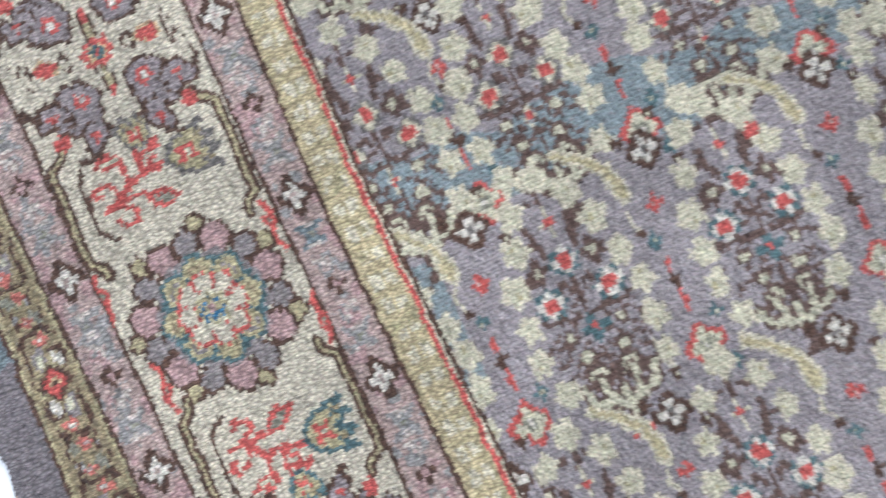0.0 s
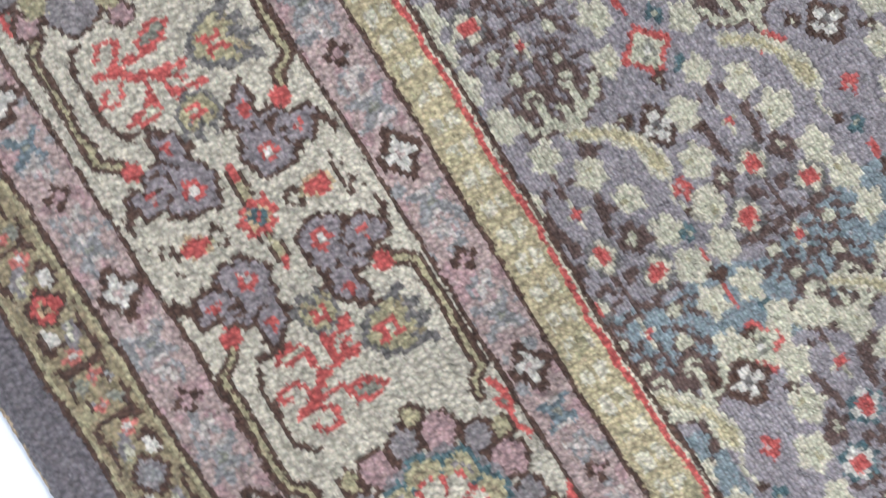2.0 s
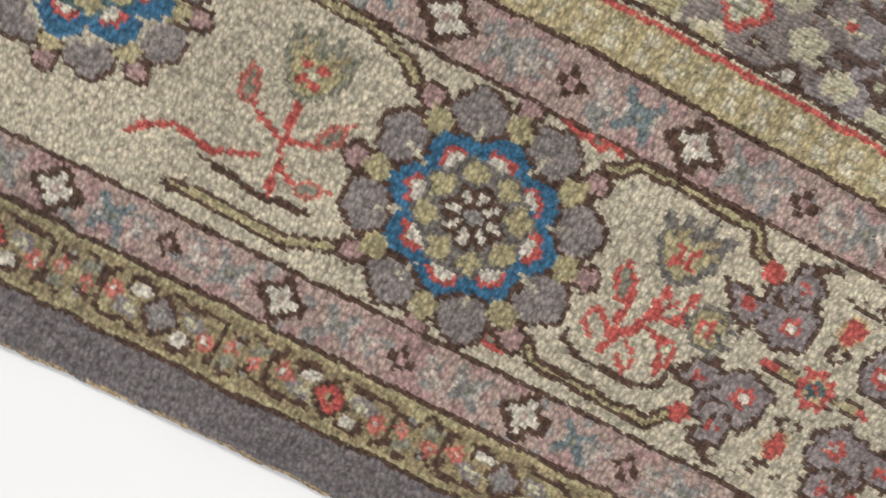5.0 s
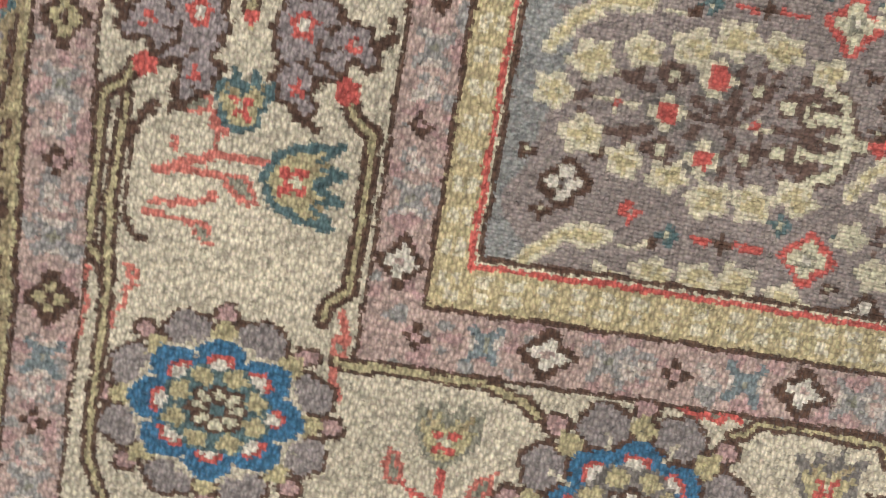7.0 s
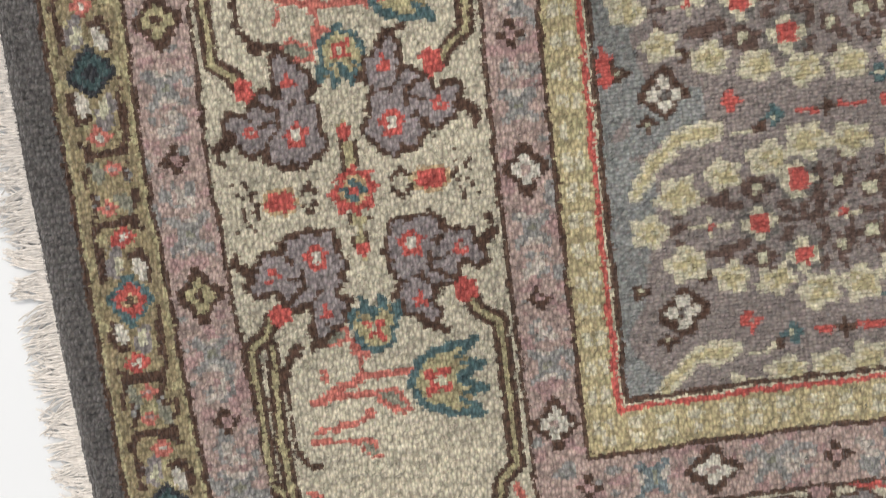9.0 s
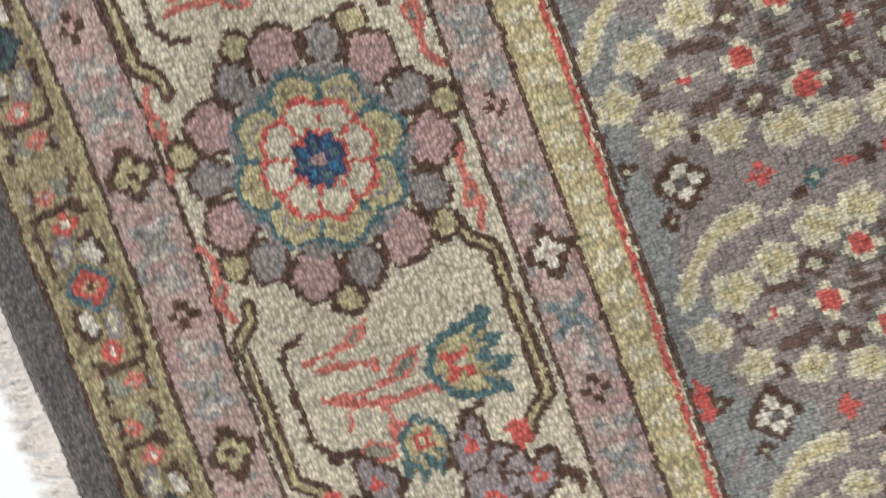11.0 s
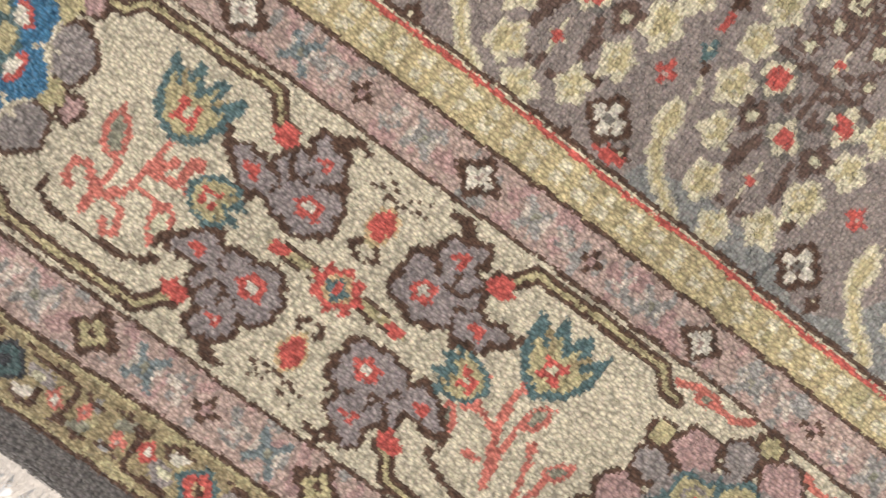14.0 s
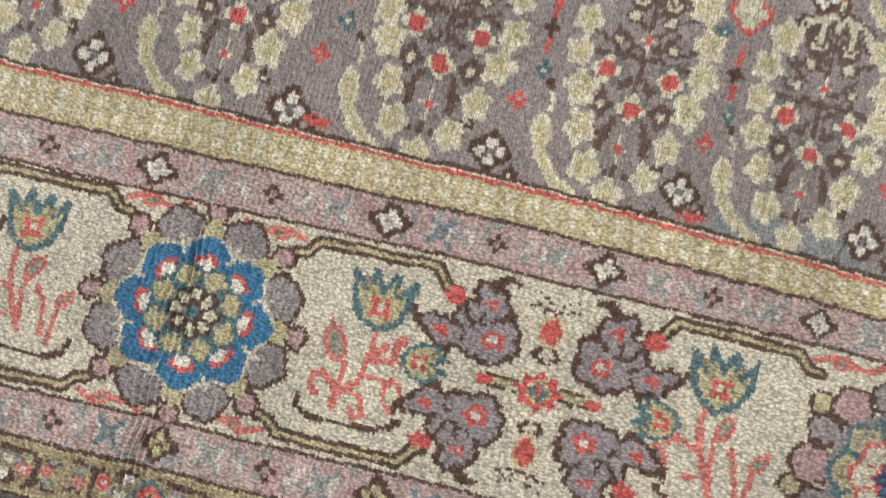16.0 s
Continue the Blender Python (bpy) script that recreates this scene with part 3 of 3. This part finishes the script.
Q_SOUTH, R_SOUTH = [.712, 1.157], [(.4755, "blue"), (.934, "pink"), (1.38, "blue")]
Q_WEST, R_WEST = [.517, 1.125, 1.79], [(.807, "pink"), (1.455, "blue"), (2.12, "pink")]
for x, to in ((.712, .4755), (.712, .934), (1.157, .934), (1.157, 1.38)):
    c, h = frame_south(x)
    d = 1 if to > x else -1
    grey = x < .9
    spray(c, (d, 0), h, h, d, "stone" if to < .95 and x < .9 else "teal", "stone" if grey else "teal", abs(to - x) / h / 2.9, "red")
for y, to in ((.517, .2175), (.517, .807), (1.125, .807), (1.125, 1.455), (1.79, 1.455), (1.79, 2.12)):
    c, h = frame_west(y)
    d = 1 if to > y else -1
    c2, _ = frame_west(to)
    spray(c, (c2[0] - c[0], c2[1] - c[1]) if y > .6 else (0, d), h, h, -d, "teal", "teal", abs(to - y) / h / 2.9, "coral", (.0 if y < .6 else .08 if to < y else .03), not y < to > 1.2)
# A lone spray between the corner rosette and its neighbour.
corner_c = (.192, .219)
m = Motif("flower_spray", (.3475, .196), (1, 0), .08, .08, 2.0, "red stems with one khaki tulip head", (3, 3))
m.stroke([(0, .2), (.02, -.2), (.1, -.6)], .06, "red")
m.stroke([(.02, -.2), (.3, -.1), (.4, .05)], .05, "red")
m.stroke([(.02, -.2), (-.3, -.1), (-.42, .1)], .05, "red")
m.stroke([(.05, -.4), (.35, -.5)], .05, "red")
m.stroke([(-.1, -.4), (-.45, -.55), (-.8, -.5), (-1.1, -.7)], .05, "red")
leaf(m, .36, 0, .15, 60)
leaf(m, -.4, .05, .15, 110)
leaf(m, .38, -.45, .13, 20)
palmette(m, 0, .38, .27, 90, "sage")
for pts in ([(-1.0, .86), (.2, .9), (.55, .8), (.7, .7)], [(-.6, -.92), (.4, -.88), (.75, -.75)]):
    m.stroke(pts, .13, "brown")
    m.stroke(pts, .06, "khaki")
m.stroke([(-.5, -.62), (.1, -.68), (.45, -.6)], .06, "brown")
for x in Q_SOUTH:
    c, h = frame_south(x)
    quatrefoil(c, (1, 0), h * 1.05, h, .07)
for y in Q_WEST:
    c, h = frame_west(y)
    quatrefoil(c, (-.03, 1), h * (1.05 if y < .6 else 1.22), h)
for x, kind in R_SOUTH:
    c, h = frame_south(x)
    if kind == "blue":
        rosette_blue(c, (1, 0), h * 1.03, h * .98)
    else:
        rosette_pink(c, (1, 0), h * .9, h * .86, "teal", "khaki")
for y, kind in R_WEST:
    c, h = frame_west(y)
    if kind == "blue":
        rosette_blue(c, (-.04, 1), h, h * .96, True)
    else:
        rosette_pink(c, (-.04, 1), h * .92, h * .9)
rosette_blue(corner_c, (1, 0), .081, .067, True)
m = Motif("curl", (.12, .285), (0, 1), .01, .01, 4, "thin coral curl beside the rosette", (3, 3))
m.stroke([(2.0, .4), (1.6, -.6), (.8, -.8), (.2, .3), (-.6, .2), (-1.6, .9), (-2.4, .8)], .34, "coral")
m.disc(1.4, -.2, .6, .5, "coral")
m.disc(1.4, -.2, .22, .2, "sage")
# Double outlines that run past the corner rosette.
f = Motif(None, (.112, .28), (0, 1), .1, .1, 2.2, "", (3, 3), 0.0, True)
f.piece("cartouche_line", "double brown and khaki outline")
for w, col in ((.11, "brown"), (.04, "khaki")):
    f.stroke([(1.35, .06), (.6, .08), (-1.1, .02), (-1.35, -.12)], w, col)

# ---- wool ----


def material(name):
    mat = bpy.data.materials.new(name)
    mat.use_nodes = True
    return mat, mat.node_tree.nodes, mat.node_tree.links


def wool(name):
    """Dyed pile: colour by knot, with yarn-to-yarn variation, slow fading, tufted relief and shade painted between
    tufts.
    """
    mat, n, l = material(name)
    bsdf = n["Principled BSDF"]
    bsdf.inputs["Roughness"].default_value = 0.85
    bsdf.inputs["Specular IOR Level"].default_value = 0.25
    bsdf.inputs["Sheen Weight"].default_value = 0.25
    bsdf.inputs["Sheen Roughness"].default_value = 0.45
    dye = n.new("ShaderNodeAttribute")
    dye.attribute_name = "dye"
    coords = n.new("ShaderNodeTexCoord")
    slow = n.new("ShaderNodeTexNoise")
    slow.inputs["Scale"].default_value, slow.inputs["Detail"].default_value = 9, 4
    l.new(coords.outputs["Object"], slow.inputs["Vector"])
    # Long leaning tufts in the borders, short upright ones where the pile is worn; the dye's fourth channel tells which.
    height = n.new("ShaderNodeMix")
    speck = n.new("ShaderNodeMix")
    speck.data_type = 'RGBA'
    l.new(dye.outputs["Alpha"], height.inputs[0])
    l.new(dye.outputs["Alpha"], speck.inputs[0])
    for k, size, wild in ((0, (320, 390, 300), .55), (1, (430, 235, 300), .9)):
        weft = n.new("ShaderNodeMapping")
        weft.inputs["Scale"].default_value = size
        weft.inputs["Rotation"].default_value = (0, 0, .16 * k)
        tufts = n.new("ShaderNodeTexVoronoi")
        tufts.inputs["Scale"].default_value, tufts.inputs["Randomness"].default_value = 1.0, wild
        l.new(coords.outputs["Object"], weft.inputs["Vector"])
        l.new(weft.outputs[0], tufts.inputs["Vector"])
        l.new(tufts.outputs["Distance"], height.inputs[2 + k])
        l.new(tufts.outputs["Color"], speck.inputs[6 + k])
    # Base colour falls off from tuft tips to gaps, painting in the shade there.
    a = n.new("ShaderNodeMapRange")
    a.inputs[1].default_value, a.inputs[2].default_value, a.inputs[3].default_value, a.inputs[4].default_value = .1, .75, 1.36, .6
    b = n.new("ShaderNodeMapRange")
    b.inputs[1].default_value, b.inputs[2].default_value, b.inputs[3].default_value, b.inputs[4].default_value = .3, .7, .87, 1.1
    l.new(height.outputs[0], a.inputs[0])
    l.new(slow.outputs["Fac"], b.inputs[0])
    tone = n.new("ShaderNodeSeparateColor")
    l.new(speck.outputs[2], tone.inputs[0])
    c = n.new("ShaderNodeMapRange")
    c.inputs[3].default_value, c.inputs[4].default_value = .89, 1.12
    l.new(tone.outputs[0], c.inputs[0])
    half = n.new("ShaderNodeMath")
    half.operation = 'MULTIPLY'
    l.new(a.outputs[0], half.inputs[0])
    l.new(c.outputs[0], half.inputs[1])
    mul = n.new("ShaderNodeMath")
    mul.operation = 'MULTIPLY'
    l.new(half.outputs[0], mul.inputs[0])
    l.new(b.outputs[0], mul.inputs[1])
    mix = n.new("ShaderNodeVectorMath")
    mix.operation = 'SCALE'
    l.new(dye.outputs["Color"], mix.inputs[0])
    l.new(mul.outputs[0], mix.inputs["Scale"])
    l.new(mix.outputs[0], bsdf.inputs["Base Color"])
    bump = n.new("ShaderNodeBump")
    bump.invert = True
    bump.inputs["Strength"].default_value, bump.inputs["Distance"].default_value = 0.8, 0.0018
    l.new(height.outputs[0], bump.inputs["Height"])
    l.new(bump.outputs[0], bsdf.inputs["Normal"])
    return mat


def plain(name, rgb, rough, scale, depth, spread=0.1):
    mat, n, l = material(name)
    bsdf = n["Principled BSDF"]
    bsdf.inputs["Roughness"].default_value = rough
    coords = n.new("ShaderNodeTexCoord")
    tex = n.new("ShaderNodeTexNoise")
    tex.inputs["Scale"].default_value, tex.inputs["Detail"].default_value = scale, 5
    l.new(coords.outputs["Object"], tex.inputs["Vector"])
    ramp = n.new("ShaderNodeMapRange")
    ramp.inputs[1].default_value, ramp.inputs[2].default_value, ramp.inputs[3].default_value, ramp.inputs[4].default_value = .3, .7, 1 - spread, 1 + spread
    l.new(tex.outputs["Fac"], ramp.inputs[0])
    mix = n.new("ShaderNodeVectorMath")
    mix.operation = 'SCALE'
    mix.inputs[0].default_value = rgb
    l.new(ramp.outputs[0], mix.inputs["Scale"])
    l.new(mix.outputs[0], bsdf.inputs["Base Color"])
    bump = n.new("ShaderNodeBump")
    bump.inputs["Strength"].default_value, bump.inputs["Distance"].default_value = 0.3, depth
    l.new(tex.outputs["Fac"], bump.inputs["Height"])
    l.new(bump.outputs[0], bsdf.inputs["Normal"])
    return mat


WOOL = wool("dyed_wool_pile")
COTTON = plain("undyed_cotton", (.80, .755, .71), .9, 300, .001, .15)
PAINT = plain("white_floor", (.90, .91, .92), .6, 3, .002, .02)
PILE = 0.009

# ---- floor ----
bm = bmesh.new()
S = 40
vs = [bm.verts.new((x, y, z)) for z in (-0.1, 0.0) for x, y in ((-S, -S), (S, -S), (S, S), (-S, S))]
for q in ((3, 2, 1, 0), (4, 5, 6, 7), (0, 1, 5, 4), (1, 2, 6, 5), (2, 3, 7, 6), (3, 0, 4, 7)):
    bm.faces.new([vs[i] for i in q])
mesh = bpy.data.meshes.new("floor")
bm.to_mesh(mesh)
mesh.materials.append(PAINT)
tagged(new("floor", mesh), "smooth bright white floor under the rug", "floor", kind="structure")

# ---- the rug ----
rug = new("rug")
tagged(rug, "hand-knotted wool rug with rosette border, lying on the white floor", "rug")

# Corners of the knots, shared by all strips so that they join without a seam.
vx, vy = np.meshgrid(X0 + np.arange(NX + 1) * KX, Y0 + np.arange(NY + 1) * KY)
inward = np.minimum(vx - west(0, vy), vy - south(0, vx))
tuft = rng.normal(0, 1, vx.shape)
tuft = (tuft + np.roll(tuft, 1, 0)) / 1.4
vz = PILE + smooth_noise(vx.shape, 64, 0.0016) + smooth_noise(vx.shape, 22, 0.0004) + 0.0003 * tuft
lump = rng.normal(0, 1, vx.shape)
lump = sum(np.roll(lump, (a, b), (0, 1)) for a in range(4) for b in range(2)) / 2.8
vz = vz + 0.0003 * lump
# Overcast stitches across the selvedge and the plain end.
vz = vz + np.where(inward < .030, 0.00045 * np.sin(np.where(vx - west(0, vy) < vy - south(0, vx), vy, vx) * 2 * np.pi / .0042), 0)
# The worn field shows its grid of knots.
deep_in = np.minimum(vx - west(6, vy), vy - south(6, vx))
vz = vz + np.where(deep_in > .008, .0013, .0009) * ((np.arange(NX + 1)[None] % 2) * (np.arange(NY + 1)[:, None] % 2)) * (1 + .5 * rng.normal(0, 1, vz.shape))
# Where the pile has parted along a weft, it stands open to the foundation.
for cx0, cx1, cy, deep in ((-.06, .255, 1.466, .0064), (-.05, .06, 1.30, .0018), (.345, .40, .889, .0035), (.40, .47, 1.005, .0022), (.08, .16, .672, .0015), (-.03, .2, 1.4735, .003), (.0, .12, 1.460, .0025), (.33, .5, 1.50, .002), (.12, .22, .31, .0012),
                          (-.07, .24, 1.452, .0022), (-.07, .25, 1.4595, .0042), (-.07, .24, 1.4795, .0026), (-.05, .2, 1.486, .0012), (.2, .34, 1.47, .0014), (.3, .42, .99, .0016), (.36, .5, .968, .0018)):
    off = abs(vy - cy - 0.02 * (vx - cx0) - 0.0022 * np.sin(vx * 90))
    vz -= deep * np.exp(-(off / 0.0019) ** 2) * np.clip((vx - cx0) / .03, 0, 1) * np.clip((cx1 - vx) / .03, 0, 1)
# Ribs along the wefts where the rug bends.
bend = np.exp(-((vy - 1.43) / .16) ** 2) + .5 * np.exp(-((vx - .8) / .25) ** 2) * (vy > .36)
vz = vz + .00035 * bend * np.sin(vy * 2 * np.pi / .0052 + smooth_noise(vy.shape, 30, 1.6))
vz = np.maximum(vz, 0.0032)
vz = np.where(inward < 0.012, 0.003 + (vz - 0.003) * np.sqrt(np.clip(inward / 0.012, 0.0, 1)), vz)
vx = vx + rng.normal(0, 0.0003, vx.shape)
vy = vy + rng.normal(0, 0.0003, vx.shape)
dyes = np.array([lin(*PALETTE[n]) for n in NAMES])
# Single knots stray over the edges of the shapes, and neighbouring yarns mingle.
jj, ii = np.indices(colour.shape)
stray = rng.random(colour.shape) < 0.14
dj = np.where(stray, rng.integers(-1, 2, colour.shape), 0)
di = np.where(stray, rng.integers(-1, 2, colour.shape), 0)
cj, ci = np.clip(jj + dj, 0, NY - 1), np.clip(ii + di, 0, NX - 1)
colour = np.where(band[cj, ci] >= 0, colour[cj, ci], colour)
dye_map = dyes[colour] * WEAR
mingled = sum(np.roll(dye_map, (a, b), (0, 1)) for a, b in ((1, 0), (-1, 0), (0, 1), (0, -1))) / 4
worn = np.where(band == 7, .36, .24)[..., None]
dye_map = dye_map * (1 - worn) + mingled * worn
# Knot by knot the yarn is lighter or darker, and in runs along the rows.
row = by_knot(rng.normal(0, 2, colour.shape))
shade = sum(np.roll(row, 2 * a, 1) for a in range(4)) / 2
dye_map *= np.clip(1 + 0.048 * row + 0.03 * shade + smooth_noise(colour.shape, 40, .03), .6, 1.4)[..., None]
leaning = np.where(band == 7, .25, 1.0)
seen = (band >= 0) & ~((TX > 0.86) & (TY > 0.86))


def pile_mesh(name, j, i):
    quads = np.stack([j * (NX + 1) + i, j * (NX + 1) + i + 1, (j + 1) * (NX + 1) + i + 1, (j + 1) * (NX + 1) + i], 1)
    ids, index = np.unique(quads, return_inverse=True)
    me = bpy.data.meshes.new(name)
    me.vertices.add(len(ids))
    me.vertices.foreach_set("co", np.stack([vx.ravel()[ids], vy.ravel()[ids], vz.ravel()[ids]], 1).astype(np.float32).ravel())
    me.loops.add(4 * len(quads))
    me.loops.foreach_set("vertex_index", index.ravel().astype(np.int32))
    me.polygons.add(len(quads))
    me.polygons.foreach_set("loop_start", np.arange(0, 4 * len(quads), 4, dtype=np.int32))
    me.update(calc_edges=True)
    dye = dye_map[j, i] * rng.normal(1, 0.02, (len(quads), 3))
    attr = me.attributes.new("dye", 'FLOAT_COLOR', 'FACE')
    attr.data.foreach_set("color", np.c_[dye, leaning[j, i]].astype(np.float32).ravel())
    me.materials.append(WOOL)
    return me


count = np.bincount(owner[seen].ravel(), minlength=len(PARTS))
owner = np.where(count[owner] < 14, np.clip(band, 0, 7), owner)
order = np.argsort(owner[seen], kind="stable")
jj, ii = np.nonzero(seen)
sorted_owner = owner[seen][order]
bounds = np.flatnonzero(np.diff(sorted_owner)) + 1
built = {}
for chunk in np.split(order, bounds):
    own = owner[jj[chunk[0]], ii[chunk[0]]]
    n, label, under = PARTS[own]
    built[own] = ob = new(n, pile_mesh(n, jj[chunk], ii[chunk]))
    if label:
        tagged(ob, label)
for own, ob in built.items():
    ob.parent = built.get(PARTS[own][2], rug)

# Away from the borders the pile goes on in coarser stitches.
far = np.flatnonzero(gx > 0.86)[0], np.flatnonzero(gy > 0.86)[0]
sx, sy = np.arange(far[0], NX, 4), np.arange(far[1], NY, 4)
cx, cy = np.meshgrid(sx, sy)
cells = (band[cy, cx] >= 0)
fx, fy = X0 + np.append(sx, sx[-1] + 4) * KX, Y0 + np.append(sy, sy[-1] + 4) * KY
px, py = np.meshgrid(fx, fy)
w = len(fx)
j, i = np.nonzero(cells)
me = bpy.data.meshes.new("field_middle")
me.from_pydata(np.stack([px.ravel(), py.ravel(), np.full(px.size, PILE) + rng.normal(0, .0004, px.size)], 1).tolist(), [], np.stack([j * w + i, j * w + i + 1, (j + 1) * w + i + 1, (j + 1) * w + i], 1).tolist())
attr = me.attributes.new("dye", 'FLOAT_COLOR', 'FACE')
attr.data.foreach_set("color", np.c_[dye_map[cy[j, i], cx[j, i]], np.full(len(j), .25)].astype(np.float32).ravel())
me.materials.append(WOOL)
ob = new("field_middle", me)
ob.parent = rug

# Woven foundation under the pile, with a real thickness.
bm = bmesh.new()
rim = [(west(0, y) + .004, y) for y in np.linspace(0.0, 2.07, 40)]
rim = [(x, south(0, x) + .004) for x in np.linspace(1.37, -.02, 40)] + rim + [(1.37, 2.07)]
top = [bm.verts.new((x, y, .0028)) for x, y in rim]
low = [bm.verts.new((x, y, .0002)) for x, y in rim]
bm.faces.new(top[::-1])
bm.faces.new(low)
for k in range(len(rim)):
    bm.faces.new((top[k - 1], top[k], low[k], low[k - 1]))
bmesh.ops.recalc_face_normals(bm, faces=bm.faces)
mesh = bpy.data.meshes.new("foundation")
bm.to_mesh(mesh)
mesh.materials.append(COTTON)
ob = new("foundation", mesh)
ob.parent = rug
tagged(ob, "undyed cotton foundation under the pile")

# Fringe: loose cotton ends on the short side, in small tangled bunches.
verts, faces = [], []
y = 0.02
while y < 2.06:
    bunch = rng.normal(0, 0.006)
    for _ in range(6):
        y += 0.00045 + rng.random() * 0.0005
        n, long = 7, 0.016 + rng.random() * 0.018
        x, yy, lean = west(0, y) + 0.004, y, bunch + rng.normal(0, 0.004)
        base = len(verts)
        for k in range(n):
            t = k / (n - 1)
            px, py = x - long * t, yy + lean * t * t + rng.normal(0, 0.0004)
            pz = 0.0028 * (1 - t) + 0.0012 + rng.random() * 0.001
            r = 0.0010 * (1 - .35 * t)
            verts += [(px, py - r, pz), (px, py + r, pz), (px, py, pz + 1.6 * r)]
            if k:
                o = base + 3 * k
                faces += [(o - 3, o - 2, o + 1, o), (o - 2, o - 1, o + 2, o + 1), (o - 1, o - 3, o, o + 2)]
    y += rng.random() * 0.0008
mesh = bpy.data.meshes.new("fringe")
mesh.from_pydata(verts, [], faces)
mesh.materials.append(COTTON)
ob = new("fringe", mesh)
ob.parent = rug
tagged(ob, "short frayed undyed cotton fringe", kind="stuff")
